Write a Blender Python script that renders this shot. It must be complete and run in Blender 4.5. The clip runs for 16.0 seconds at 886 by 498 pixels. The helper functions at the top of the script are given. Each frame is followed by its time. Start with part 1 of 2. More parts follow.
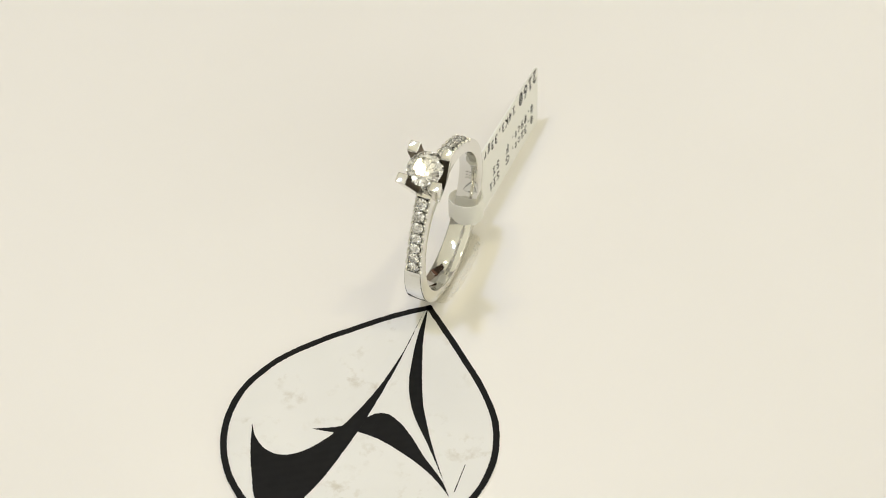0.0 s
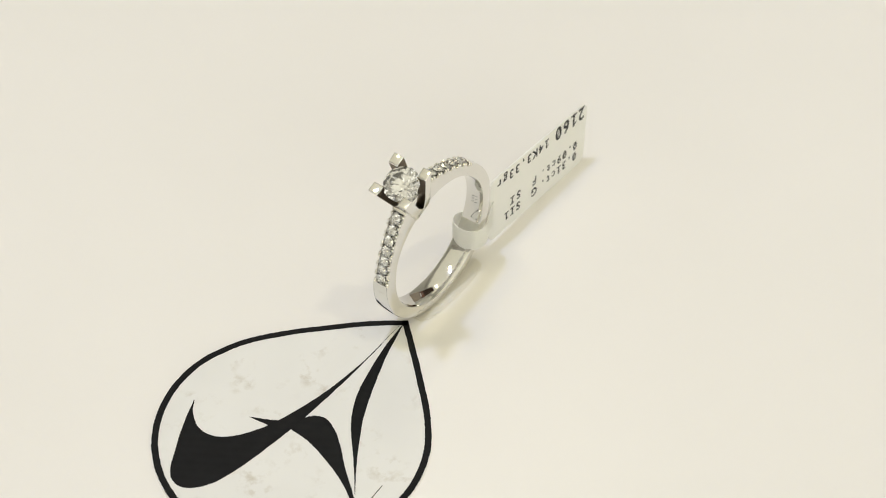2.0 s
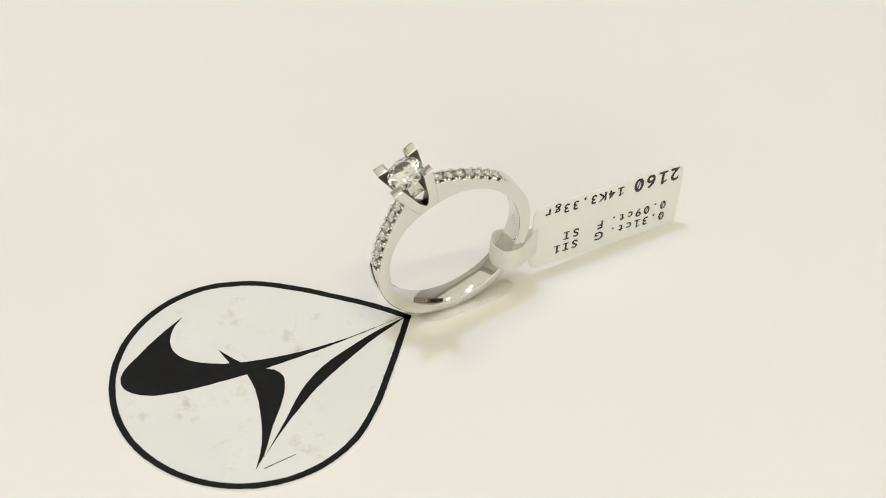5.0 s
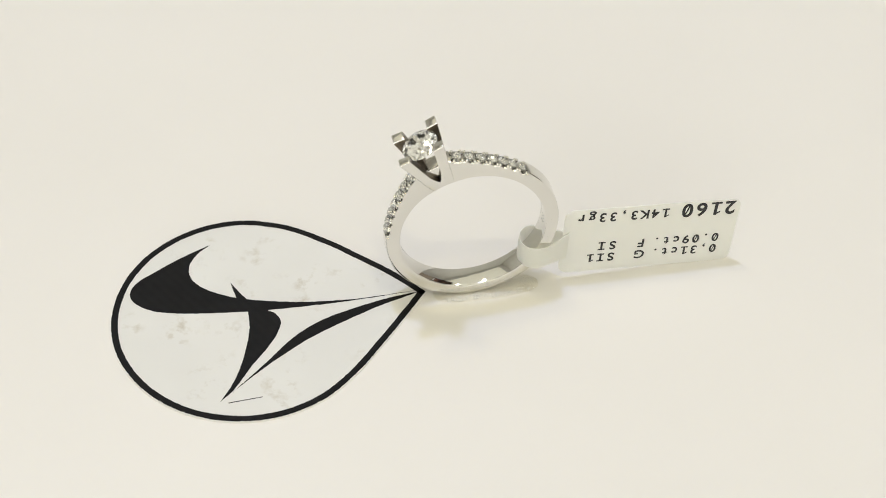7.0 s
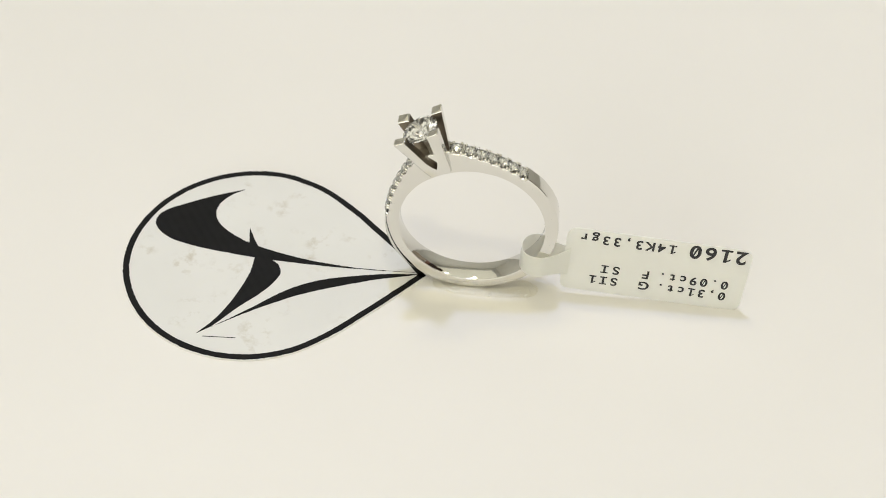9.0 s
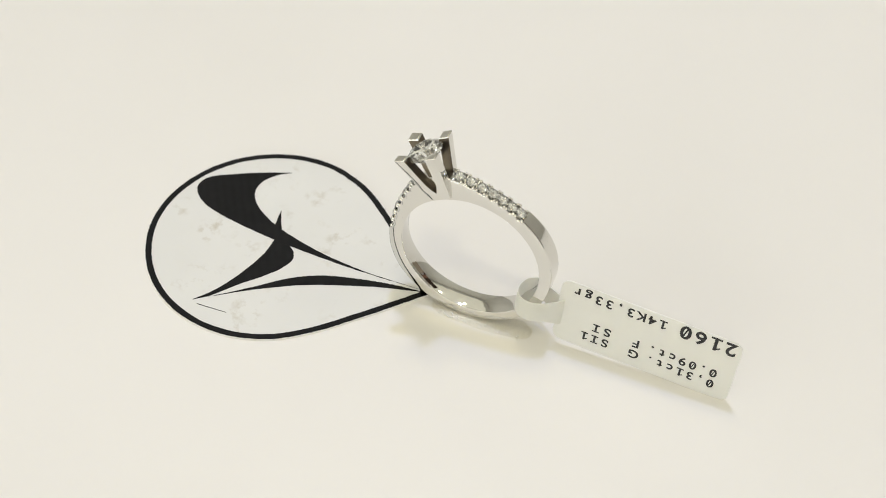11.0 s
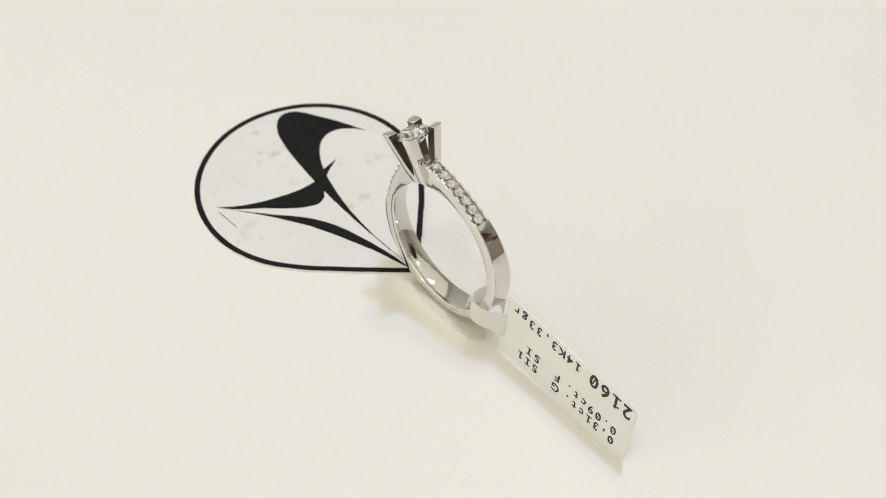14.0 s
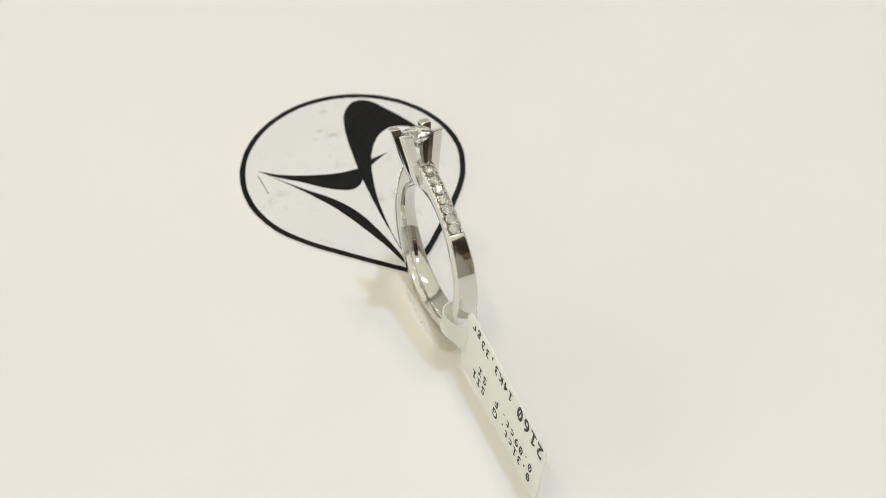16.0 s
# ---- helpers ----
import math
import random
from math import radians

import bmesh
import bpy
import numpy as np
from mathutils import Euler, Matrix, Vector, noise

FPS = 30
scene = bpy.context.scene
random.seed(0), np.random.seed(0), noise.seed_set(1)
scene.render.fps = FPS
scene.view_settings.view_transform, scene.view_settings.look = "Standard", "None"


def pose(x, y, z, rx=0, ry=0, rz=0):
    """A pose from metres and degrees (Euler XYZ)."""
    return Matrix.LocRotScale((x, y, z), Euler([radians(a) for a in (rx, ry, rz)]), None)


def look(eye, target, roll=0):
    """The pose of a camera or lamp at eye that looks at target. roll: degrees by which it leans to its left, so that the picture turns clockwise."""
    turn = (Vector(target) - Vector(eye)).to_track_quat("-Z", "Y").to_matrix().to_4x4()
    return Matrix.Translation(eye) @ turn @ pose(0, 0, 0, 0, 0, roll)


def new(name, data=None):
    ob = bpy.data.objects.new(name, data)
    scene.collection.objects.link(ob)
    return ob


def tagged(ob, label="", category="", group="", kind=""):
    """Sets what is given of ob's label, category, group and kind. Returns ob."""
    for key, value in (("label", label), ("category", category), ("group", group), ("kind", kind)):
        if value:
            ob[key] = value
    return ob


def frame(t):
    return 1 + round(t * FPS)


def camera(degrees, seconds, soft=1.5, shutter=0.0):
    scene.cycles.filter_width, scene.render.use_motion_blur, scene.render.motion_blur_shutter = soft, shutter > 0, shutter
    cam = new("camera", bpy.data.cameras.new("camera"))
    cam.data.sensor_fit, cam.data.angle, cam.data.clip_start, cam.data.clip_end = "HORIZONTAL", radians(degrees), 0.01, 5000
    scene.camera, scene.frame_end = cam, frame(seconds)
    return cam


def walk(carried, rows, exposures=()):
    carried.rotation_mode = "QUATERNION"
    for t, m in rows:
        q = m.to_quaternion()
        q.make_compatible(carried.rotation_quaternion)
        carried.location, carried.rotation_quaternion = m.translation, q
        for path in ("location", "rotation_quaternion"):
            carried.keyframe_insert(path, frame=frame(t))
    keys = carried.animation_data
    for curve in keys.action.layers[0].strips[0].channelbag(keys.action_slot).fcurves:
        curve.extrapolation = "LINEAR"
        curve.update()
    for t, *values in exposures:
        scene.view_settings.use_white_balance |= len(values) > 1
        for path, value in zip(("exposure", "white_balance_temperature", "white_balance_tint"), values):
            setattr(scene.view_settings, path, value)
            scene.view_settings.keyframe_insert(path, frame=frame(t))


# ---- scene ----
# Lengths below are in millimetres; MM turns them into metres.
MM = 0.001
LENS = 32.14

# ---------------------------------------------------------------- camera
cam = camera(LENS, 16.0, soft=0.6)
PATH = [
    (0, (-104.27, -70.04, 137.96), (2.18, -0.66, 8.00), 0.70),
    (0.5, (-99.34, -74.46, 139.42), (4.75, 2.81, 8.00), 1.14),
    (1, (-92.34, -81.84, 138.81), (5.22, 0.88, 8.00), 1.19),
    (1.5, (-85.84, -86.43, 138.43), (5.69, 1.70, 8.00), 1.61),
    (2, (-79.47, -92.83, 138.48), (5.86, 0.17, 8.00), 1.83),
    (2.5, (-72.07, -99.12, 138.04), (6.89, -0.52, 8.00), 2.33),
    (3, (-64.66, -105.42, 138.30), (7.88, 0.37, 8.00), 2.30),
    (3.5, (-57.64, -108.95, 137.91), (7.93, 1.82, 8.00), 2.53),
    (4, (-50.99, -112.83, 137.73), (7.02, 2.06, 8.00), 2.76),
    (6.5, (-6.92, -121.62, 134.07), (2.10, 1.44, 6.27), 1.36),
    (7, (0.93, -123.02, 134.13), (1.93, -0.21, 7.06), 1.82),
    (7.5, (11.33, -123.40, 133.75), (2.79, -0.50, 6.65), 1.84),
    (8, (20.08, -123.62, 134.36), (1.44, -1.47, 7.33), 1.50),
    (8.5, (29.02, -121.81, 134.74), (1.68, -1.33, 7.32), 1.48),
    (9, (39.04, -119.81, 135.38), (2.85, -2.85, 8.00), 1.39),
    (11.5, (78.22, -97.17, 141.94), (1.35, 1.68, 8.00), 2.01),
    (12, (88.76, -93.80, 145.47), (1.97, 1.70, 8.00), 1.85),
    (12.5, (97.06, -87.17, 145.56), (2.98, 0.98, 8.00), 1.34),
    (13, (102.52, -80.56, 144.64), (3.51, 0.14, 8.00), 1.76),
    (13.5, (108.43, -71.53, 143.91), (4.57, 0.75, 8.00), 1.69),
    (14, (113.81, -62.85, 144.50), (4.62, 1.03, 8.00), 1.59),
    (14.5, (118.51, -55.66, 143.56), (5.14, 0.58, 8.00), 1.93),
    (15, (122.07, -46.82, 143.15), (4.42, 1.26, 8.00), 2.32),
    (15.5, (127.52, -36.87, 143.35), (3.58, 2.61, 8.00), 2.47),
    (16, (131.47, -25.88, 143.19), (3.90, 2.50, 8.00), 2.05),
]
EXPOSURES = [(0.0, -0.57, 6530, 3.5), (1.5, -0.58, 6420, 3.5), (3.5, -0.58, 6420, 4.5), (7.0, -0.58, 6300, 4.5), (9.0, -0.58, 6330, 4), (12.5, -0.59, 6230, 5), (16.0, -0.59, 6270, 4.5)]
walk(cam, [(t, look(Vector(e) * MM, Vector(g) * MM, roll)) for t, e, g, roll in PATH], EXPOSURES)

# ---------------------------------------------------------------- light
world = bpy.data.worlds.new("world")
world.use_nodes = True
world.node_tree.nodes["Background"].inputs["Color"].default_value = (0.9, 0.92, 1.0, 1)
world.node_tree.nodes["Background"].inputs["Strength"].default_value = 0.02
scene.world = world
cam.data.dof.use_dof = True
cam.data.dof.focus_distance, cam.data.dof.aperture_fstop = 0.178, 38


def ceiling_lamp(name, way, height, size, watts, colour):
    """A round lamp in the ceiling, in the given way from the ring."""
    d = Vector(way).normalized()
    eye = d * (height / d.z)
    data = bpy.data.lights.new(name, "AREA")
    data.shape, data.size, data.energy, data.color = "DISK", size, watts, colour
    ob = new(name, data)
    ob.matrix_world = look(eye, (0.005, 0, 0.01))
    return tagged(ob, "round white ceiling downlight above the table", "lamp", "ceiling lamps")


CEILING = 1.7
ceiling_lamp("downlight", (-2.5, 4.5, 23.3), CEILING - 0.02, 0.09, 11.0, (0.50, 0.57, 1.0))
ceiling_lamp("downlight", (-5.2, 6.4, 22.9), CEILING - 0.02, 0.14, 4.7, (1.0, 0.85, 0.52))
ceiling_lamp("downlight", (3.2, -6.6, 22), CEILING - 0.02, 0.09, 4.3, (1.0, 0.87, 0.58))
ceiling_lamp("downlight", (10, 9.0, 21), CEILING - 0.02, 0.16, 2.6, (1.0, 0.90, 0.72))


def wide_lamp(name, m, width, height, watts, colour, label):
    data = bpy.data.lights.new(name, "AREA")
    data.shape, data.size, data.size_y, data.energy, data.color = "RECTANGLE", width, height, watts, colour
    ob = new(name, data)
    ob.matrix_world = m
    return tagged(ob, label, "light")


# Unseen fill light, added under the ceiling for soft ambient light.
wide_lamp("ceiling_fill", pose(0, 0, CEILING - 0.01), 3.2, 3.2, 22, (1.0, 0.932, 0.74), "unseen wide fill light under the ceiling, added for soft ambient light")
# Added fill light without a seen source; it brightens the tag and the ring's sides.
wide_lamp("south_fill", pose(0, -1.98, 0.35, 90, 0, 0), 3.2, 1.7, 40, (1.0, 0.965, 0.88), "unseen wide fill light on the south side, added to brighten the tag")


# ---------------------------------------------------------------- materials
def material(name):
    m = bpy.data.materials.new(name)
    m.use_nodes = True
    nt = m.node_tree
    return m, nt, nt.nodes["Principled BSDF"]


def noise_node(nt, scale, detail=4.0, rough=0.55):
    co = nt.nodes.new("ShaderNodeTexCoord")
    n = nt.nodes.new("ShaderNodeTexNoise")
    n.inputs["Scale"].default_value, n.inputs["Detail"].default_value, n.inputs["Roughness"].default_value = scale, detail, rough
    nt.links.new(co.outputs["Object"], n.inputs["Vector"])
    return n


def ramp(nt, source, stops):
    r = nt.nodes.new("ShaderNodeValToRGB")
    while len(r.color_ramp.elements) < len(stops):
        r.color_ramp.elements.new(0.5)
    for e, (p, col) in zip(r.color_ramp.elements, stops):
        e.position, e.color = p, (*col, 1)
    nt.links.new(source, r.inputs["Fac"])
    return r


def mix(nt, a, b, fac, kind="MIX"):
    m = nt.nodes.new("ShaderNodeMix")
    m.data_type, m.blend_type = "RGBA", kind
    for sock, v in ((m.inputs[0], fac), (m.inputs[6], a), (m.inputs[7], b)):
        if isinstance(v, (int, float)):
            sock.default_value = v
        elif isinstance(v, tuple):
            sock.default_value = (*v, 1)
        else:
            nt.links.new(v, sock)
    return m.outputs[2]


def bump(nt, bsdf, source, strength, distance):
    b = nt.nodes.new("ShaderNodeBump")
    b.inputs["Strength"].default_value, b.inputs["Distance"].default_value = strength, distance
    nt.links.new(source, b.inputs["Height"])
    nt.links.new(b.outputs["Normal"], bsdf.inputs["Normal"])


def plain(name, colour, rough=0.5, metal=0.0, vary=0.04, scale=200.0, relief=0.0):
    """A surface with faint mottling at two sizes, and fine relief."""
    m, nt, b = material(name)
    big, fine = noise_node(nt, scale * 0.12), noise_node(nt, scale)
    lo, hi = tuple(c * (1 - vary) for c in colour), tuple(min(1, c * (1 + vary)) for c in colour)
    r1 = ramp(nt, big.outputs["Fac"], [(0.3, lo), (0.7, hi)])
    r2 = ramp(nt, fine.outputs["Fac"], [(0.35, (1 - vary,) * 3), (0.65, (1, 1, 1))])
    nt.links.new(mix(nt, r1.outputs["Color"], r2.outputs["Color"], 1.0, "MULTIPLY"), b.inputs["Base Color"])
    b.inputs["Roughness"].default_value, b.inputs["Metallic"].default_value = rough, metal
    if relief:
        bump(nt, b, fine.outputs["Fac"], 0.3, relief)
    return m


def glass(name, ior, colour=(1, 1, 1), rough=0.0, clear=1.0):
    m, nt, b = material(name)
    b.inputs["Base Color"].default_value = (*colour, 1)
    b.inputs["Transmission Weight"].default_value = clear
    b.inputs["IOR"].default_value = ior
    b.inputs["Roughness"].default_value = rough
    return m


def table_material():
    m, nt, b = material("cream_table_top")
    big, fine = noise_node(nt, 9.0, 3.0), noise_node(nt, 900.0, 2.0)
    r = ramp(nt, big.outputs["Fac"], [(0.3, (0.80, 0.775, 0.735)), (0.7, (0.84, 0.815, 0.78))])
    co, cells = nt.nodes.new("ShaderNodeTexCoord"), nt.nodes.new("ShaderNodeTexVoronoi")
    cells.inputs["Scale"].default_value = 95.0
    nt.links.new(co.outputs["Object"], cells.inputs["Vector"])
    dot = ramp(nt, cells.outputs["Distance"], [(0.010, (1, 1, 1)), (0.020, (0, 0, 0))])
    keep = ramp(nt, cells.outputs["Color"], [(0.66, (0, 0, 0)), (0.70, (0.75, 0.75, 0.75))])
    dust = mix(nt, dot.outputs["Color"], keep.outputs["Color"], 1.0, "MULTIPLY")
    nt.links.new(mix(nt, r.outputs["Color"], (0.30, 0.27, 0.23), dust), b.inputs["Base Color"])
    rr = ramp(nt, fine.outputs["Fac"], [(0.3, (0.30,) * 3), (0.7, (0.38,) * 3)])
    nt.links.new(rr.outputs["Color"], b.inputs["Roughness"])
    b.inputs["Coat Weight"].default_value, b.inputs["Coat Roughness"].default_value = 0.0, 0.2
    bump(nt, b, fine.outputs["Fac"], 0.08, 0.00005)
    return m


def smudged_white():
    """White film with grey smudges and grains of dirt."""
    m, nt, b = material("smudged_white_film")
    blot, fine, where = noise_node(nt, 620.0, 4.0, 0.6), noise_node(nt, 90.0, 2.0), noise_node(nt, 170.0, 2.0)
    r1 = ramp(nt, blot.outputs["Fac"], [(0.52, (0, 0, 0)), (0.72, (1, 1, 1))])
    r2 = ramp(nt, where.outputs["Fac"], [(0.50, (0, 0, 0)), (0.64, (0.75, 0.75, 0.75))])
    both = mix(nt, r1.outputs["Color"], r2.outputs["Color"], 1.0, "MULTIPLY")
    base = ramp(nt, fine.outputs["Fac"], [(0.3, (0.74, 0.732, 0.707)), (0.7, (0.775, 0.767, 0.742))])
    nt.links.new(mix(nt, base.outputs["Color"], (0.52, 0.475, 0.39), both), b.inputs["Base Color"])
    b.inputs["Roughness"].default_value = 0.35
    return m


def metal_material():
    m, nt, b = material("polished_white_gold")
    fine, big = noise_node(nt, 2600.0, 3.0), noise_node(nt, 260.0, 2.0)
    b.inputs["Base Color"].default_value = (0.765, 0.752, 0.715, 1)
    b.inputs["Metallic"].default_value = 1.0
    r = ramp(nt, fine.outputs["Fac"], [(0.35, (0.05,) * 3), (0.7, (0.11,) * 3)])
    nt.links.new(r.outputs["Color"], b.inputs["Roughness"])
    bump(nt, b, big.outputs["Fac"], 0.10, 0.00006)
    return m


TABLE = table_material()
FILM = smudged_white()
INK = plain("matt_black_ink", (0.007, 0.007, 0.0075), 0.5, vary=0.25, scale=900.0, relief=0.00002)


def hatch(m):
    """Fine printing lines in the black."""
    nt = m.node_tree
    b = nt.nodes["Principled BSDF"]
    co, wave = nt.nodes.new("ShaderNodeTexCoord"), nt.nodes.new("ShaderNodeTexWave")
    wave.bands_direction = "DIAGONAL"
    wave.inputs["Scale"].default_value, wave.inputs["Distortion"].default_value, wave.inputs["Detail"].default_value = 420.0, 1.2, 2.0
    nt.links.new(co.outputs["Object"], wave.inputs["Vector"])
    r = ramp(nt, wave.outputs["Fac"], [(0.25, (0.44,) * 3), (0.85, (0.54,) * 3)])
    nt.links.new(r.outputs["Color"], b.inputs["Roughness"])
    bump(nt, b, wave.outputs["Fac"], 0.10, 0.00002)


hatch(INK)
INK.node_tree.nodes["Principled BSDF"].inputs["Specular IOR Level"].default_value = 0.15
GOLD = metal_material()


def satin_material():
    """White gold brushed along the bore: fine lines round the ring."""
    m, nt, b = material("brushed_white_gold")
    co, place, lines = (nt.nodes.new("ShaderNode" + k) for k in ("TexCoord", "Mapping", "TexNoise"))
    place.inputs["Scale"].default_value = (90.0, 5200.0, 90.0)
    lines.inputs["Scale"].default_value, lines.inputs["Detail"].default_value = 1.0, 3.0
    nt.links.new(co.outputs["Object"], place.inputs["Vector"])
    nt.links.new(place.outputs["Vector"], lines.inputs["Vector"])
    b.inputs["Base Color"].default_value, b.inputs["Metallic"].default_value = (0.73, 0.722, 0.69, 1), 1.0
    r = ramp(nt, lines.outputs["Fac"], [(0.3, (0.03,) * 3), (0.7, (0.08,) * 3)])
    nt.links.new(r.outputs["Color"], b.inputs["Roughness"])
    waves = noise_node(nt, 420.0, 2.0)
    both = mix(nt, lines.outputs["Fac"], waves.outputs["Fac"], 0.85)
    bump(nt, b, both, 0.22, 0.00012)
    return m


GOLD_SATIN = satin_material()
GOLD_DULL = plain("engraved_white_gold", (0.55, 0.54, 0.51), 0.35, 1.0, 0.1, 3000.0)
DIAMOND = glass("diamond", 2.42, (1.0, 1.0, 1.0), 0.0, 1.0)
SMALL_DIAMOND = glass("small_diamond", 2.42, (1.0, 1.0, 1.0), 0.0, 1.0)


def clear_film():
    """Clear gel: lets light straight through, with a wet gloss."""
    m, nt, b = material("clear_gel")
    clear, gloss, both = (nt.nodes.new("ShaderNode" + k) for k in ("BsdfTransparent", "BsdfGlossy", "MixShader"))
    clear.inputs["Color"].default_value = (0.998, 0.993, 0.97, 1)
    gloss.inputs["Roughness"].default_value, both.inputs[0].default_value = 0.04, 0.07
    fine = noise_node(nt, 1400.0, 2.0)
    bm_node = nt.nodes.new("ShaderNodeBump")
    bm_node.inputs["Strength"].default_value, bm_node.inputs["Distance"].default_value = 0.7, 0.0004
    nt.links.new(fine.outputs["Fac"], bm_node.inputs["Height"])
    nt.links.new(bm_node.outputs["Normal"], gloss.inputs["Normal"])
    nt.links.new(clear.outputs[0], both.inputs[1])
    nt.links.new(gloss.outputs[0], both.inputs[2])
    nt.links.new(both.outputs[0], nt.nodes["Material Output"].inputs["Surface"])
    return m


GEL = clear_film()
# White of the small spheres that imitate bright glints in the gel.
GLINT = plain("white_glint", (0.88, 0.87, 0.84), 0.08, vary=0.03, scale=2000.0)


def label_plastic():
    """Thin white plastic through which some light passes."""
    m = plain("white_label_plastic", (0.94, 0.935, 0.90), 0.32, vary=0.02, scale=500.0)
    nt = m.node_tree
    through_light, both = nt.nodes.new("ShaderNodeBsdfTranslucent"), nt.nodes.new("ShaderNodeMixShader")
    through_light.inputs["Color"].default_value = (0.95, 0.945, 0.91, 1)
    both.inputs[0].default_value = 0.60
    nt.links.new(nt.nodes["Principled BSDF"].outputs[0], both.inputs[1])
    nt.links.new(through_light.outputs[0], both.inputs[2])
    nt.links.new(both.outputs[0], nt.nodes["Material Output"].inputs["Surface"])
    return m


PLASTIC = label_plastic()
# Dark colour stands in for the shade and dark reflections between the claws.
SHADED_METAL = plain("shaded_inner_metal", (0.19, 0.16, 0.12), 0.34, 1.0, 0.2, 900.0)
PRINT = plain("black_thermal_print", (0.02, 0.02, 0.022), 0.6, vary=0.2, scale=1500.0)
WALL = plain("white_wall_paint", (0.80, 0.79, 0.76), 0.8, vary=0.03, scale=20.0)
BLOCK_BROWN = plain("dark_brown_block", (0.035, 0.02, 0.012), 0.5, vary=0.2, scale=12.0)
BLOCK_BROWN.node_tree.nodes["Principled BSDF"].inputs["Specular IOR Level"].default_value = 0.1
BROWN_PANEL = plain("reddish_brown_wood", (0.15, 0.055, 0.022), 0.4, vary=0.25, scale=14.0)
FLOOR = plain("brown_floor", (0.34, 0.28, 0.22), 0.5, vary=0.1, scale=8.0)
SIDE = plain("white_counter_side", (0.76, 0.74, 0.70), 0.5, vary=0.02, scale=20.0)


# ---------------------------------------------------------------- mesh helpers
def mesh_object(name, bm, mat, parent=None, label="", smooth=None):
    """Links a bmesh, given in millimetres, as one mesh object."""
    bmesh.ops.recalc_face_normals(bm, faces=bm.faces)
    bmesh.ops.scale(bm, vec=(MM, MM, MM), verts=bm.verts)
    me = bpy.data.meshes.new(name)
    bm.to_mesh(me)
    bm.free()
    me.materials.append(mat)
    if smooth is not None:
        me.set_sharp_from_angle(angle=radians(smooth))
        for p in me.polygons:
            p.use_smooth = True
    ob = new(name, me)
    if parent is not None:
        ob.parent = parent
    if label:
        ob["label"] = label
    return ob


def part(name, bm, mat, parent, label="", smooth=None):
    return mesh_object(name, bm, mat, parent, label, smooth)


def thing(name, m, label, category, group=""):
    ob = new(name)
    ob.empty_display_size = 0.002
    ob.matrix_world = m
    return tagged(ob, label, category, group)


def box(bm, lo, hi):
    vs = [bm.verts.new((x, y, z)) for x in (lo[0], hi[0]) for y in (lo[1], hi[1]) for z in (lo[2], hi[2])]
    for f in ((0, 1, 3, 2), (4, 6, 7, 5), (0, 4, 5, 1), (2, 3, 7, 6), (0, 2, 6, 4), (1, 5, 7, 3)):
        bm.faces.new([vs[i] for i in f])
    return vs


def bevel_all(bm, width, segments=2, angle=20):
    es = [e for e in bm.edges if len(e.link_faces) == 2 and e.calc_face_angle(0) > radians(angle)]
    bmesh.ops.bevel(bm, geom=es, offset=width, segments=segments, profile=0.5, affect="EDGES", clamp_overlap=True)


def spline(points, steps=8, closed=True):
    """A Catmull-Rom curve through points; a third value of 1 marks a sharp corner."""
    n, out = len(points), []
    pts = [Vector(p[:2]) for p in points]
    sharp = [len(p) > 2 for p in points]
    for i in range(n if closed else n - 1):
        a, b = pts[i], pts[(i + 1) % n]
        before = pts[i - 1] if (closed or i) else a
        after = pts[(i + 2) % n] if (closed or i + 2 < n) else b
        k = (b - a).length
        ta = (b - a) if sharp[i] else (b - before).normalized() * k
        tb = (b - a) if sharp[(i + 1) % n] else (after - a).normalized() * k
        for s in range(steps):
            t = s / steps
            out.append(a * (2 * t**3 - 3 * t**2 + 1) + ta * (t**3 - 2 * t**2 + t) + b * (3 * t**2 - 2 * t**3) + tb * (t**3 - t**2))
    if not closed:
        out.append(pts[-1])
    return out


def prism(bm, outline, z0, z1):
    low = [bm.verts.new((p[0], p[1], z0)) for p in outline]
    top = [bm.verts.new((p[0], p[1], z1)) for p in outline]
    bm.faces.new(low[::-1]), bm.faces.new(top)
    for i in range(len(outline)):
        j = (i + 1) % len(outline)
        bm.faces.new((low[i], low[j], top[j], top[i]))


def inset_closed(points, d):
    """The closed curve moved inwards by d."""
    area = sum(a.x * b.y - b.x * a.y for a, b in zip(points, points[1:] + points[:1]))
    sign, out, n = (1 if area > 0 else -1), [], len(points)
    for i, p in enumerate(points):
        e1, e2 = (p - points[i - 1]).normalized(), (points[(i + 1) % n] - p).normalized()
        n1, n2 = Vector((-e1.y, e1.x)) * sign, Vector((-e2.y, e2.x)) * sign
        m = (n1 + n2).normalized()
        out.append(p + m * (d / max(0.35, m.dot(n1))))
    return out


def frame_prism(bm, outer, inner, z0, z1):
    rings = [[bm.verts.new((p[0], p[1], z)) for p in c] for c, z in ((outer, z0), (outer, z1), (inner, z1), (inner, z0))]
    n = len(outer)
    for a, b in ((0, 1), (1, 2), (2, 3), (3, 0)):
        for i in range(n):
            j = (i + 1) % n
            bm.faces.new((rings[a][i], rings[a][j], rings[b][j], rings[b][i]))


# ---------------------------------------------------------------- room and table
TOP = -0.28  # the table top, under the film's thickness


def slab(name, lo, hi, mat, label, category):
    bm = bmesh.new()
    box(bm, lo, hi)
    return tagged(mesh_object(name, bm, mat), label, category, kind="structure")


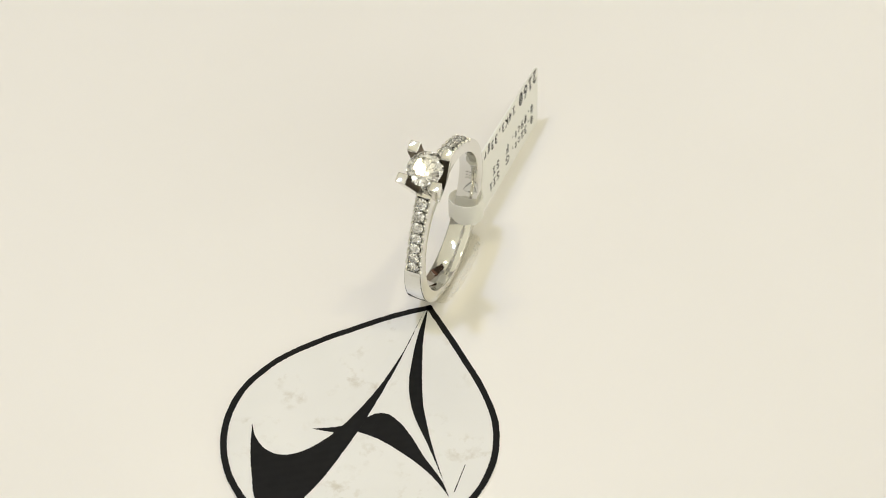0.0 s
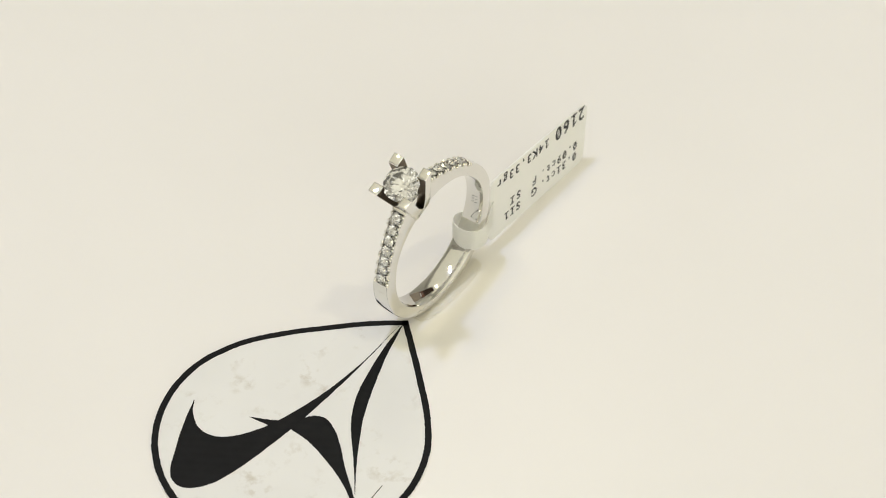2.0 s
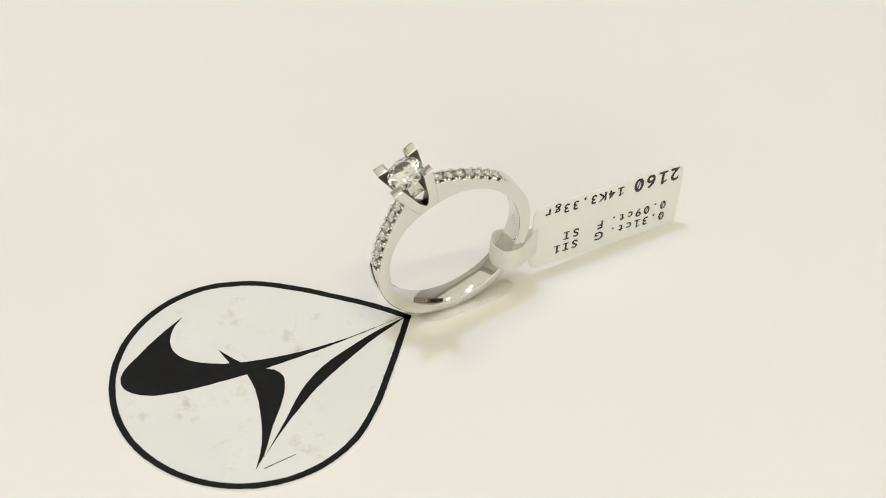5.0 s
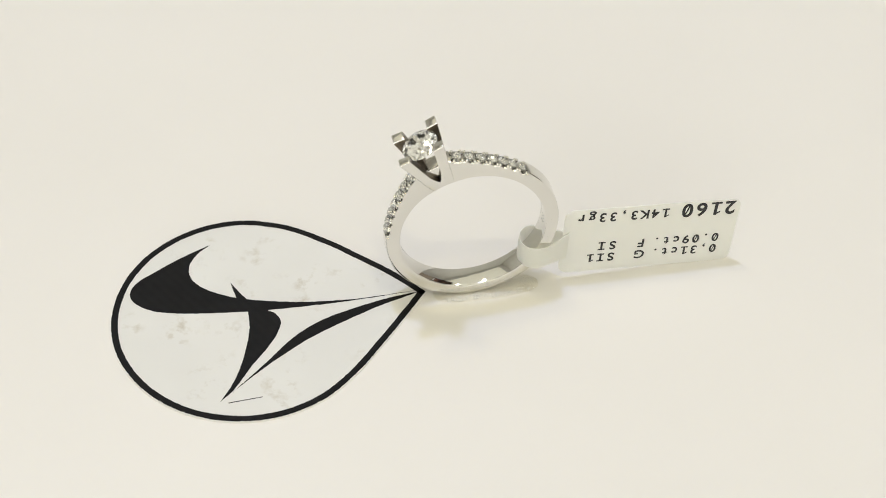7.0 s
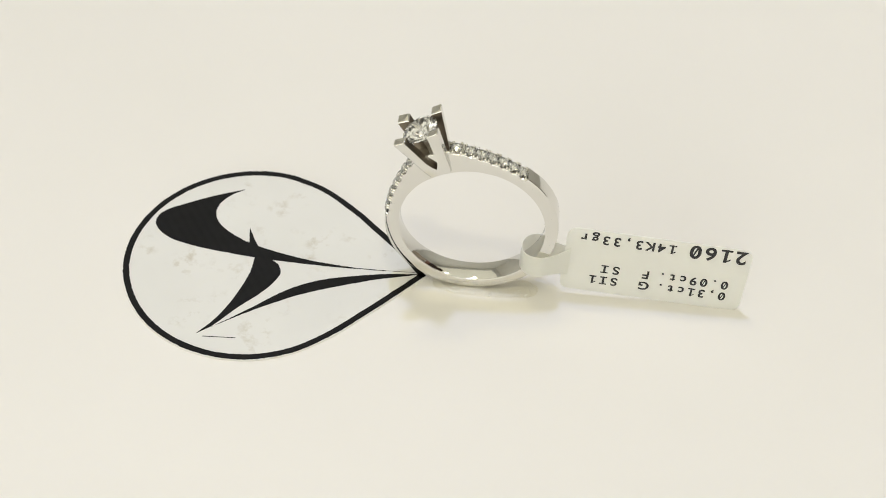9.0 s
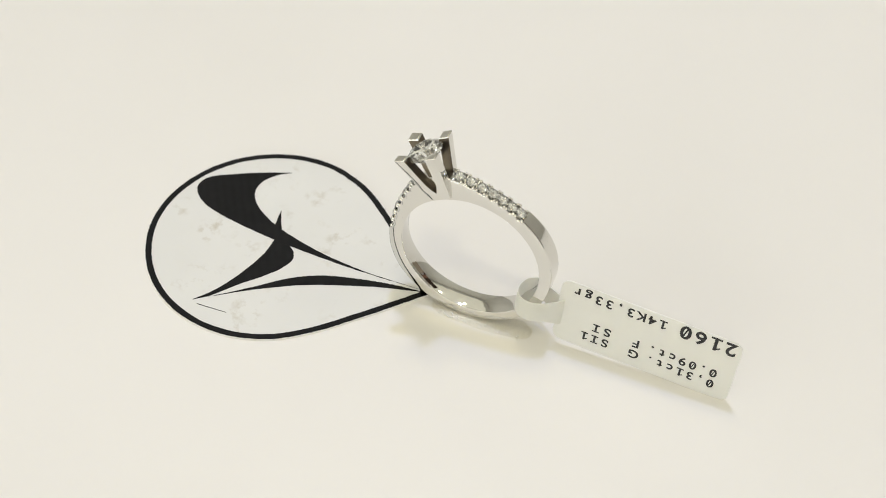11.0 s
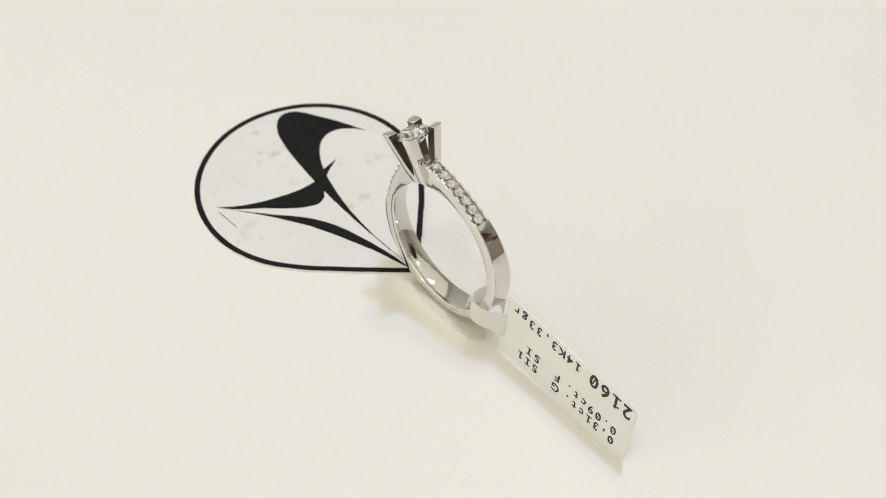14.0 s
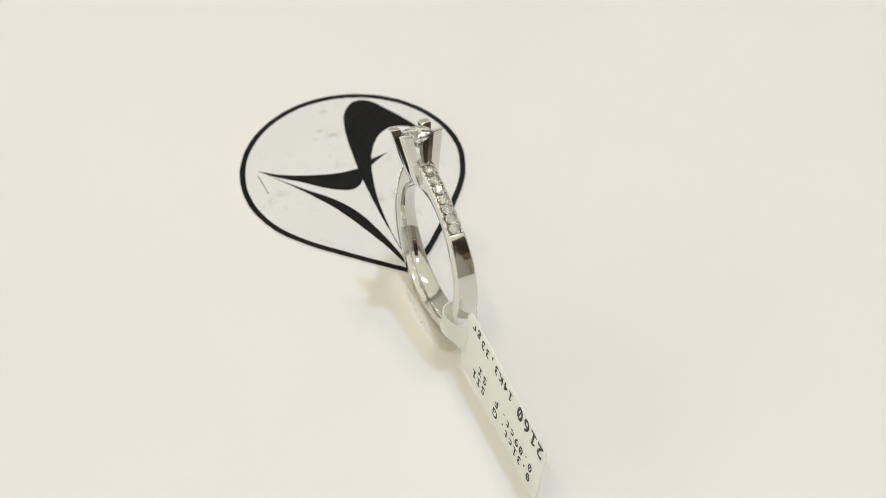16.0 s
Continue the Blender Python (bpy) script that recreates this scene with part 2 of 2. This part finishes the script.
HALF, LOW, HIGH = 2000, -900, 1700
slab("floor", (-HALF, -HALF, LOW - 50), (HALF, HALF, LOW), FLOOR, "brown floor of the room under the counter", "floor")
slab("ceiling", (-HALF, -HALF, HIGH), (HALF, HALF, HIGH + 50), WALL, "white painted ceiling of the room", "ceiling")
slab("wall_north", (-HALF, HALF, LOW), (HALF, HALF + 80, HIGH), WALL, "plain white painted wall of the room", "wall")
slab("wall_south", (-HALF, -HALF - 80, LOW), (HALF, -HALF, HIGH), WALL, "plain white painted wall of the room", "wall")
slab("wall_west", (-HALF - 80, -HALF, LOW), (-HALF, HALF, HIGH), WALL, "plain white painted wall of the room", "wall")
slab("wall_east", (HALF, -HALF, LOW), (HALF + 80, HALF, HIGH), WALL, "plain white painted wall of the room", "wall")
# Unseen block of invented parts, added for the dark patch that the band reflects.
cabinet = thing("reflected_block", pose(1.13, 0.91, LOW * MM, 0, 0, -51), "tall dark brown block, unseen, added for its reflection in the ring", "cabinet")
bm = bmesh.new()
box(bm, (-200, -40, 0), (185, 40, 520 - LOW))
bevel_all(bm, 4)
part("lower_block", bm, FLOOR, cabinet, "lighter brown lower part of the added block")
bm = bmesh.new()
box(bm, (-200, -40, 522 - LOW), (185, 40, 1650 - LOW))
bevel_all(bm, 4)
part("upper_block", bm, BLOCK_BROWN, cabinet, "dark brown upper part of the added block")
for x0, x1 in ((-192, -10), (-4, 178)):
    bm = bmesh.new()
    box(bm, (x0, -56, 600 - LOW), (x1, -40, 760 - LOW))
    bevel_all(bm, 3)
    part("front_panel", bm, BROWN_PANEL, cabinet, "reddish brown panel on the added block")
bm = bmesh.new()
box(bm, (-120, -62, 540 - LOW), (90, -42, 580 - LOW))
bevel_all(bm, 5)
part("pale_bar", bm, SIDE, cabinet, "pale grey bar on the added block")

counter = thing("counter", pose(0, 0, LOW * MM), "cream white counter with a smooth glossy top", "counter")
bm = bmesh.new()
box(bm, (-600, -450, -LOW - 30 + TOP), (600, 450, -LOW + TOP))
bevel_all(bm, 3)
part("counter_top", bm, TABLE, counter, "smooth cream white glossy top")
bm = bmesh.new()
box(bm, (-560, -410, 0), (560, 410, -LOW - 30 + TOP))
part("body", bm, SIDE, counter)

# ---------------------------------------------------------------- drop-shaped emblem
DROP = [(0.1, -0.4, 1), (-3.4, 2.4), (-7.61, 5.1), (-12.4, 7.9), (-17.56, 10.05), (-23.63, 10.5), (-29.56, 8.14), (-34.08, 3.35), (-36.14, -3.01),
        (-35.43, -9.57), (-32.12, -15.12), (-27.14, -18.85), (-21.37, -20.36), (-15.72, -19.67), (-10.93, -17.09), (-7.42, -13.2), (-4.67, -8.8), (-2.24, -4.6)]
SWOOSH = [(-26.27, 6.22, 1), (-27.78, 4.24), (-28.23, 1.87), (-27.09, -0.16), (-24.46, -1.60), (-20.98, -2.39), (-14.92, -2.63),
          (-8.25, -1.92), (-0.25, -0.08, 1), (-9.72, -2.42), (-18.55, -4.09, 1), (-23.72, -4.64), (-28.37, -4.91),
          (-31.91, -4.53), (-34.28, -2.99), (-34.38, -0.90), (-31.76, 1.92), (-28.76, 4.44)]
SPIKE = [(-23.05, 0.13, 1), (-22.09, -2.35, 1), (-20.64, -2.70, 1), (-21.89, -1.29)]
LEG = [(-20.56, -4.29, 1), (-20.1, -6.78), (-20.28, -10.96), (-21.0, -14.76), (-22.17, -17.66, 1), (-20.90, -15.96),
       (-19.25, -12.46), (-17.30, -8.77), (-16.57, -5.94), (-17.32, -4.54), (-18.51, -3.99, 1)]
BLADE = [(-21.02, -16.31, 1), (-18.07, -12.97), (-15.55, -10.42), (-12.74, -7.88), (-8.91, -5.20), (-5.24, -2.86),
         (-0.20, -0.23, 1), (-4.53, -1.70), (-8.35, -3.40), (-12.0, -5.45), (-14.9, -8.05), (-17.9, -12.2), (-19.58, -14.45)]
STROKE = [(-21.34, -17.90), (-21.30, -17.78), (-17.62, -16.80), (-17.62, -16.89)]

emblem = thing("emblem_sticker", pose(0, 0, TOP * MM), "white drop-shaped film with black outline and curved black marks, smudged", "sticker")


def rough(points, amount, seed):
    """The closed curve with the small uneven bites of a cut edge."""
    out, n = [], len(points)
    for i, p in enumerate(points):
        d = (points[(i + 1) % n] - points[i - 1]).normalized()
        out.append(p + Vector((-d.y, d.x)) * amount * (noise.noise((p.x * 5.0, p.y * 5.0, seed)) + 0.6 * noise.noise((p.x * 0.9, p.y * 0.9, seed + 9))))
    return out


def flat_part(name, outline, z0, z1, mat, label=""):
    bm = bmesh.new()
    prism(bm, outline, z0, z1)
    return part(name, bm, mat, emblem, label)


drop = spline(DROP, 40)
flat_part("backing", drop, 0.0, -TOP, FILM, "white film with grey smudges")
bm = bmesh.new()
frame_prism(bm, rough(inset_closed(drop, 0.05), 0.07, 1.0), rough(inset_closed(drop, 0.80), 0.07, 2.0), -TOP - 0.01, -TOP + 0.03)
part("outline", bm, INK, emblem, "black drop-shaped outline")
for name, pts, z in (("swoosh_mark", SWOOSH, 0.030), ("spike_mark", SPIKE, 0.026), ("leg_mark", LEG, 0.022), ("blade_mark", BLADE, 0.018)):
    flat_part(name, rough(spline(pts, 24), 0.055, 3.0), -TOP - 0.01, -TOP + z, INK, "matt black curved mark")
flat_part("thin_stroke", [Vector(p) for p in STROKE], -TOP - 0.01, -TOP + 0.015, INK, "thin black stroke")

# ---------------------------------------------------------------- ring
HEADING, TILT = 12.5, -24.7
BORE = 8.45
RING_C = Vector((5.1, 1.15, 9.6))
foot = Vector((RING_C.x, RING_C.y, TOP))
ring = thing("diamond_ring", pose(*(foot * MM), 0, 0, HEADING), "polished white gold diamond ring standing upright on the table", "ring")
TURN = Matrix.Translation((0, 0, RING_C.z - TOP)) @ pose(0, 0, 0, 0, TILT, 0)

# Outer radius and half width by the angle from the head.
ANGLES = [0, 8, 14, 20, 28, 38, 50, 61, 75, 95, 120, 150, 180]
RADII = [11.65, 11.65, 11.55, 11.15, 10.7, 10.35, 10.15, 10.1, 10.12, 10.1, 9.9, 9.75, 9.72]
HALVES = [0.98, 0.98, 0.94, 0.92, 0.92, 0.94, 0.97, 1.04, 1.12, 1.22, 1.34, 1.45, 1.46]


def outer(phi):
    return float(np.interp(abs(phi), ANGLES, RADII))


def half(phi):
    return float(np.interp(abs(phi), ANGLES, HALVES))


def at(phi, r, y=0.0):
    a = radians(phi)
    return Vector((r * math.sin(a), y, r * math.cos(a)))


def ring_part(name, bm, mat, label="", smooth=None, parent=None):
    bmesh.ops.transform(bm, matrix=TURN, verts=bm.verts)
    return part(name, bm, mat, parent or ring, label, smooth)


# Band: a rounded section swept round, cut lower under the small stones.
STONES, FIRST, LAST = 7, 14.5, 57.5
PITCH = (LAST - FIRST) / (STONES - 1)
bm = bmesh.new()
loops = []
SECTIONS = 480
for k in range(SECTIONS):
    phi = -180 + 360 / SECTIONS * k
    r, h, ease, pit = outer(phi), half(phi), 0.16, 0.0
    side_top = r - 0.8
    if FIRST - PITCH / 2 < abs(phi) < LAST + PITCH / 2:
        scallop = abs(math.sin(math.pi * (abs(phi) - FIRST) / PITCH))
        r -= 0.26 + 0.16 * (1 - scallop)
        pit = 0.22
    section = [(-h + ease, BORE), (-h + 0.04, BORE + 0.06), (-h, BORE + ease), (-h, side_top), (-h, r - ease), (-h + 0.05, r - 0.05), (-h + ease, r),
               (-h + 0.24, r), (-h + 0.40, r - pit), (0, r + 0.03 - pit), (h - 0.40, r - pit), (h - 0.24, r), (h - ease, r), (h - 0.05, r - 0.05), (h, r - ease), (h, side_top), (h, BORE + ease),
               (h - 0.04, BORE + 0.06), (h - ease, BORE), (0, BORE - 0.03)]
    loops.append([bm.verts.new(at(phi, rr, y)) for y, rr in section])
for k in range(SECTIONS):
    a, b = loops[k], loops[(k + 1) % SECTIONS]
    for i in range(len(a)):
        j = (i + 1) % len(a)
        bm.faces.new((a[i], a[j], b[j], b[i])).material_index = 1 if i in (len(a) - 1, len(a) - 2) else 0
band = ring_part("band", bm, GOLD, "polished white gold band", 35)
band.data.materials.append(GOLD_SATIN)


def brilliant(bm, width, m, n=8, flat=0.56, crown=0.30):
    """A round brilliant of the given width, its girdle at the origin of m."""
    r = width / 2
    def loop(count, rad, z, shift):
        return [bm.verts.new(m @ Vector((rad * math.cos(2 * math.pi * (i + shift) / count), rad * math.sin(2 * math.pi * (i + shift) / count), z))) for i in range(count)]
    table = loop(n, flat * r, crown * r, 0.5)
    star = loop(n, 0.80 * r, 0.62 * crown * r, 0.0)
    up, down = loop(2 * n, r, 0.025 * r, 0.0), loop(2 * n, r, -0.025 * r, 0.0)
    low = loop(n, 0.24 * r, -0.68 * r, 0.5)
    tip = bm.verts.new(m @ Vector((0, 0, -0.87 * r)))
    bm.faces.new(table)
    for i in range(n):
        j = (i + 1) % n
        bm.faces.new((table[i - 1], table[i], star[i]))
        bm.faces.new((table[i], star[i], up[2 * i + 1]))
        bm.faces.new((table[i], up[2 * i + 1], star[j]))
        bm.faces.new((star[i], up[2 * i], up[2 * i + 1]))
        bm.faces.new((star[j], up[2 * i + 1], up[(2 * i + 2) % (2 * n)]))
        bm.faces.new((low[i], down[2 * i], down[2 * i + 1]))
        bm.faces.new((low[i], down[2 * i + 1], down[(2 * i + 2) % (2 * n)]))
        bm.faces.new((low[i - 1], low[i], down[2 * i]))
        bm.faces.new((low[i], low[i - 1], tip))
    for i in range(2 * n):
        j = (i + 1) % (2 * n)
        bm.faces.new((up[i], up[j], down[j], down[i]))


# Head: a square foot that opens into four flared claws, inner faces coloured dark for shade.
TOP_R, FORK_R, FOOT_R = 15.55, 9.85, 8.85
claws = [(-1, 1), (-1, -1), (1, -1), (1, 1)]
CLAW = ((FOOT_R, 1.30, 0.0, 1.27, 0.0), (FORK_R, 1.56, 0.0, 1.52, 0.0), (10.35, 1.66, 0.30, 1.62, 0.30), (11.3, 1.82, 0.68, 1.77, 0.68), (TOP_R, 2.66, 1.36, 2.56, 1.36))
for sx, sy in claws:
    bm = bmesh.new()
    rows = []
    for z, ax, bx, ay, by in CLAW:
        rows.append([bm.verts.new((sx * (bx if dx else ax), sy * (by if dy else ay), z - (0.12 * dx + 0.10 * dy) * (z == TOP_R)))
                     for dx, dy in ((0, 0), (1, 0), (1, 1), (0, 1))])
    bm.faces.new(rows[0]), bm.faces.new(rows[-1])
    for lo, hi in zip(rows, rows[1:]):
        for i in range(4):
            j = (i + 1) % 4
            bm.faces.new((lo[i], lo[j], hi[j], hi[i])).material_index = 1 if i in (1, 2) else 0
    bmesh.ops.recalc_face_normals(bm, faces=bm.faces)
    worn = []
    for e in bm.edges:
        a, b = (v.co for v in e.verts)
        if min(a.z, b.z) > TOP_R - 0.4 or min(abs(a.x), abs(b.x), abs(a.y), abs(b.y)) > 1.2:
            worn.append(e)
    bmesh.ops.bevel(bm, geom=worn, offset=0.17, segments=3, profile=0.5, affect="EDGES", clamp_overlap=True)
    claw = ring_part("claw", bm, GOLD, "square polished claw", 40)
    claw.data.materials.append(SHADED_METAL)

bm = bmesh.new()
brilliant(bm, 4.2, Matrix.Translation((0, 0, 14.75)) @ pose(0, 0, 0, 0, -2.4, 0))
ring_part("diamond", bm, DIAMOND, "large round brilliant-cut clear diamond")

# Small stones in both shoulders, each in a seat with four beads.
for side in (-1, 1):
    for k in range(STONES):
        phi = side * (FIRST + PITCH * k)
        slope = math.degrees(math.atan2(outer(phi - 2) - outer(phi + 2), radians(4) * outer(phi)))
        m = Matrix.Translation(at(phi, outer(phi) - 0.08)) @ pose(0, 0, 0, 0, phi + slope, 0)
        bm = bmesh.new()
        brilliant(bm, 1.30, m @ pose(0, 0, 0, 0, 0, 17 * k), 6, 0.46, 0.38)
        ring_part("small_diamond", bm, SMALL_DIAMOND, "small round clear diamond")
        for dy in (-1, 1):
            for dx in (-1, 1):
                bm = bmesh.new()
                at_edge = m @ Matrix.Translation((0.47 * dx, (half(phi) - 0.2) * dy, -0.10))
                bmesh.ops.create_uvsphere(bm, u_segments=10, v_segments=8, radius=0.19, matrix=at_edge @ Matrix.Diagonal((1, 1, 0.9, 1)))
                bmesh.ops.create_cone(bm, segments=10, radius1=0.16, radius2=0.185, depth=0.5, matrix=at_edge @ Matrix.Translation((0, 0, -0.27)))
                ring_part("bead", bm, GOLD, "", 180)

# Worn stamp marks inside the band.
for k, (dy, wide_mark) in enumerate(((-0.5, 0.22), (0.0, 0.19), (0.5, 0.22))):
    for row in (-0.22, 0.22):
        phi = 112 + 3.2 * k
        bm = bmesh.new()
        box(bm, (-wide_mark, -0.05, -0.02), (wide_mark, 0.05, 0.02))
        bmesh.ops.transform(bm, matrix=Matrix.Translation(at(phi, BORE - 0.03, row)) @ pose(0, 0, 0, 0, phi, 0) @ pose(0, 0, 0, 0, 0, 62), verts=bm.verts)
        ring_part("stamp_mark", bm, GOLD_DULL, "dull engraved stamp mark")

# ---------------------------------------------------------------- label tag with its loop
tag_m = pose(16.05 * MM, 2.70 * MM, 0.6 * MM, 0, 0, 11.2) @ pose(0, 0, 0, -3.6, 3.0, 0)
tag = thing("price_tag", tag_m, "white plastic jewellery label with black print, looped round the ring", "tag")
LONG, TALL, THICK = 20.95, 9.55, 0.24


def rounded(x0, y0, x1, y1, r, n=6):
    out = []
    for cx, cy, a0 in ((x1 - r, y1 - r, 0), (x0 + r, y1 - r, 90), (x0 + r, y0 + r, 180), (x1 - r, y0 + r, 270)):
        out += [Vector((cx + r * math.cos(radians(a0 + 90 * i / n)), cy + r * math.sin(radians(a0 + 90 * i / n)))) for i in range(n + 1)]
    return out


bm = bmesh.new()
prism(bm, rounded(-0.42, 0.03, LONG, TALL, 1.15), -THICK / 2, THICK / 2)
bmesh.ops.transform(bm, matrix=pose(0, 0, 0, 90, 0, 0), verts=bm.verts)
part("label_card", bm, PLASTIC, tag, "white rounded label card")

# The strip leaves the card, runs in front of the band, round inside the ring and back behind it.
LOOP = [(0.3, -0.12), (-1.2, -0.7), (-3.2, -1.5), (-4.8, -1.1), (-5.4, 0.4), (-4.9, 2.0), (-3.5, 2.7), (-1.8, 1.7), (0.3, 0.12)]
bm = bmesh.new()
path = spline(LOOP, 8, closed=False)
cols = []
for i, p in enumerate(path):
    d = (path[min(i + 1, len(path) - 1)] - path[max(i - 1, 0)]).normalized()
    nrm = Vector((-d.y, d.x)) * 0.06
    flare = max(0.0, 1 + p.x / 2.2) ** 1.5
    z0, z1 = 2.55 - 0.15 * flare, 5.45 + 0.75 * flare
    cols.append([bm.verts.new((q.x, q.y, z)) for q, z in ((p - nrm, z0), (p - nrm, z1), (p + nrm, z1), (p + nrm, z0))])
for a, b in zip(cols, cols[1:]):
    for i in range(4):
        bm.faces.new((a[i], a[(i + 1) % 4], b[(i + 1) % 4], b[i]))
bm.faces.new(cols[0]), bm.faces.new(cols[-1][::-1])
part("loop_strip", bm, PLASTIC, tag, "narrow white plastic strip bent round the band", 60)


def lettering(text, x, y, size, pitch, wide=0.8, bold=0.02):
    """Upside-down print on the card: x, y is where the first letter begins."""
    made = bmesh.new()
    for k, ch in enumerate(text):
        if ch == " ":
            continue
        marks = [ch] + (["/"] if ch == "0" else [])
        for mark in marks:
            cu = bpy.data.curves.new("letters", "FONT")
            cu.body, cu.size, cu.align_x, cu.offset = mark, size, "CENTER", bold * size
            ob = bpy.data.objects.new("letters", cu)
            me = bpy.data.meshes.new_from_object(ob)
            b2 = bmesh.new()
            b2.from_mesh(me)
            s = 0.62 if mark == "/" else 1.0
            up = 0.1 * size if mark == "/" else 0
            bmesh.ops.transform(b2, matrix=Matrix.Translation((k * pitch, up, 0)) @ Matrix.Diagonal((wide * s, s, 1, 1)), verts=b2.verts)
            me2 = bpy.data.meshes.new("letters")
            b2.to_mesh(me2)
            made.from_mesh(me2)
            b2.free()
            bpy.data.objects.remove(ob)
            for old in (me, me2):
                bpy.data.meshes.remove(old)
            bpy.data.curves.remove(cu)
    # Feet and caps of the narrow letters.
    for k, ch in enumerate(text):
        for low in ([0.0] if ch == "1" else [0.0, 0.60] if ch == "I" else []):
            x0, x1, y0 = k * pitch - 0.24 * size, k * pitch + 0.24 * size, (low - 0.01) * size
            made.faces.new([made.verts.new((a, b, 0.001)) for a, b in ((x0, y0), (x1, y0), (x1, y0 + 0.1 * size), (x0, y0 + 0.1 * size))])
        if ch == "1":
            cx, top = k * pitch, 0.70 * size
            made.faces.new([made.verts.new((cx + a * size, top + b * size, 0.001)) for a, b in ((-0.22, -0.13), (-0.22, -0.22), (0.02, -0.08), (0.02, 0.0))])
    ext = bmesh.ops.extrude_face_region(made, geom=list(made.faces))
    bmesh.ops.translate(made, vec=(0, 0, 0.012), verts=[v for v in ext["geom"] if isinstance(v, bmesh.types.BMVert)])
    m = Matrix.Translation((x, -THICK / 2 - 0.004, y)) @ pose(0, 0, 0, 90, 0, 0) @ pose(0, 0, 0, 0, 0, 180)
    bmesh.ops.transform(made, matrix=m, verts=made.verts)
    part("printed_text", made, PRINT, tag, "black printed characters, upside down")


lettering("2160", 19.67, 9.32, 2.75, 1.75, 1.0, 0.022)
lettering("14K3,33gr", 11.75, 8.92, 1.85, 1.275, 1.0)
lettering("0.09ct.", 18.65, 4.42, 1.75, 1.22, 1.0)
lettering("0,31ct.", 18.65, 2.65, 1.75, 1.21, 1.0)
lettering("F", 9.42, 4.4, 1.75, 1.2, 1.05)
lettering("G", 9.4, 2.63, 1.75, 1.2, 1.05)
lettering("SI", 5.9, 4.42, 1.75, 1.36, 1.05)
lettering("SI1", 5.9, 2.6, 1.75, 1.27, 1.05)

# ---------------------------------------------------------------- clear gel under the ring
gel = thing("gel_pad", pose(RING_C.x * MM, RING_C.y * MM, TOP * MM, 0, 0, HEADING), "thin clear adhesive gel pressed under the ring", "adhesive")
bm = bmesh.new()
NX, NY = 90, 26
grid = []
for i in range(NX + 1):
    row = []
    for j in range(NY + 1):
        s, t = i / NX * 2 - 1, j / NY * 2 - 1
        edge = 1 + 0.05 * noise.noise((s * 5, t * 3, 2.0))
        x, y = 1.9 + 6.3 * s * edge, -1.0 + (1.8 + 0.12 * noise.noise((s * 7, 7.0, 1.0))) * t * max(0.12, (1 - s * s) ** 0.3)
        fall = max(0.0, min(1.0, 2.2 * (1 - abs(s)))) * max(0.0, min(1.0, 1.0 * (1 - abs(t))))
        z = 0.01 + fall * (0.30 + 0.10 * noise.noise((x * 1.7, y * 1.7, 0)) + 0.10 * noise.noise((x * 4.5, y * 4.5, 3)) * (1.2 - t))
        row.append(bm.verts.new((x, y, max(0.01, z))))
    grid.append(row)
low = [[bm.verts.new((v.co.x, v.co.y, 0.004)) for v in row] for row in grid]
for i in range(NX):
    for j in range(NY):
        bm.faces.new((grid[i][j], grid[i + 1][j], grid[i + 1][j + 1], grid[i][j + 1]))
        bm.faces.new((low[i][j], low[i][j + 1], low[i + 1][j + 1], low[i + 1][j]))
for i in range(NX):
    bm.faces.new((grid[i][0], low[i][0], low[i + 1][0], grid[i + 1][0]))
    bm.faces.new((grid[i][NY], grid[i + 1][NY], low[i + 1][NY], low[i][NY]))
for j in range(NY):
    bm.faces.new((grid[0][j], grid[0][j + 1], low[0][j + 1], low[0][j]))
    bm.faces.new((grid[NX][j], low[NX][j], low[NX][j + 1], grid[NX][j + 1]))
part("gel_film", bm, GEL, gel, "", 180)


# Tiny white spheres along the gel's front edge stand in for its sparkles.
rng = random.Random(7)
bm = bmesh.new()
for k in range(60):
    x = rng.uniform(-3.3, 7.2)
    spot = Matrix.Translation((x, rng.uniform(-2.65, -1.7), 0.16 + 0.1 * rng.random()))
    bmesh.ops.create_icosphere(bm, subdivisions=1, radius=rng.uniform(0.05, 0.13), matrix=spot)
part("glint_spheres", bm, GLINT, gel, "tiny white spheres that stand in for glints in the gel", 180)
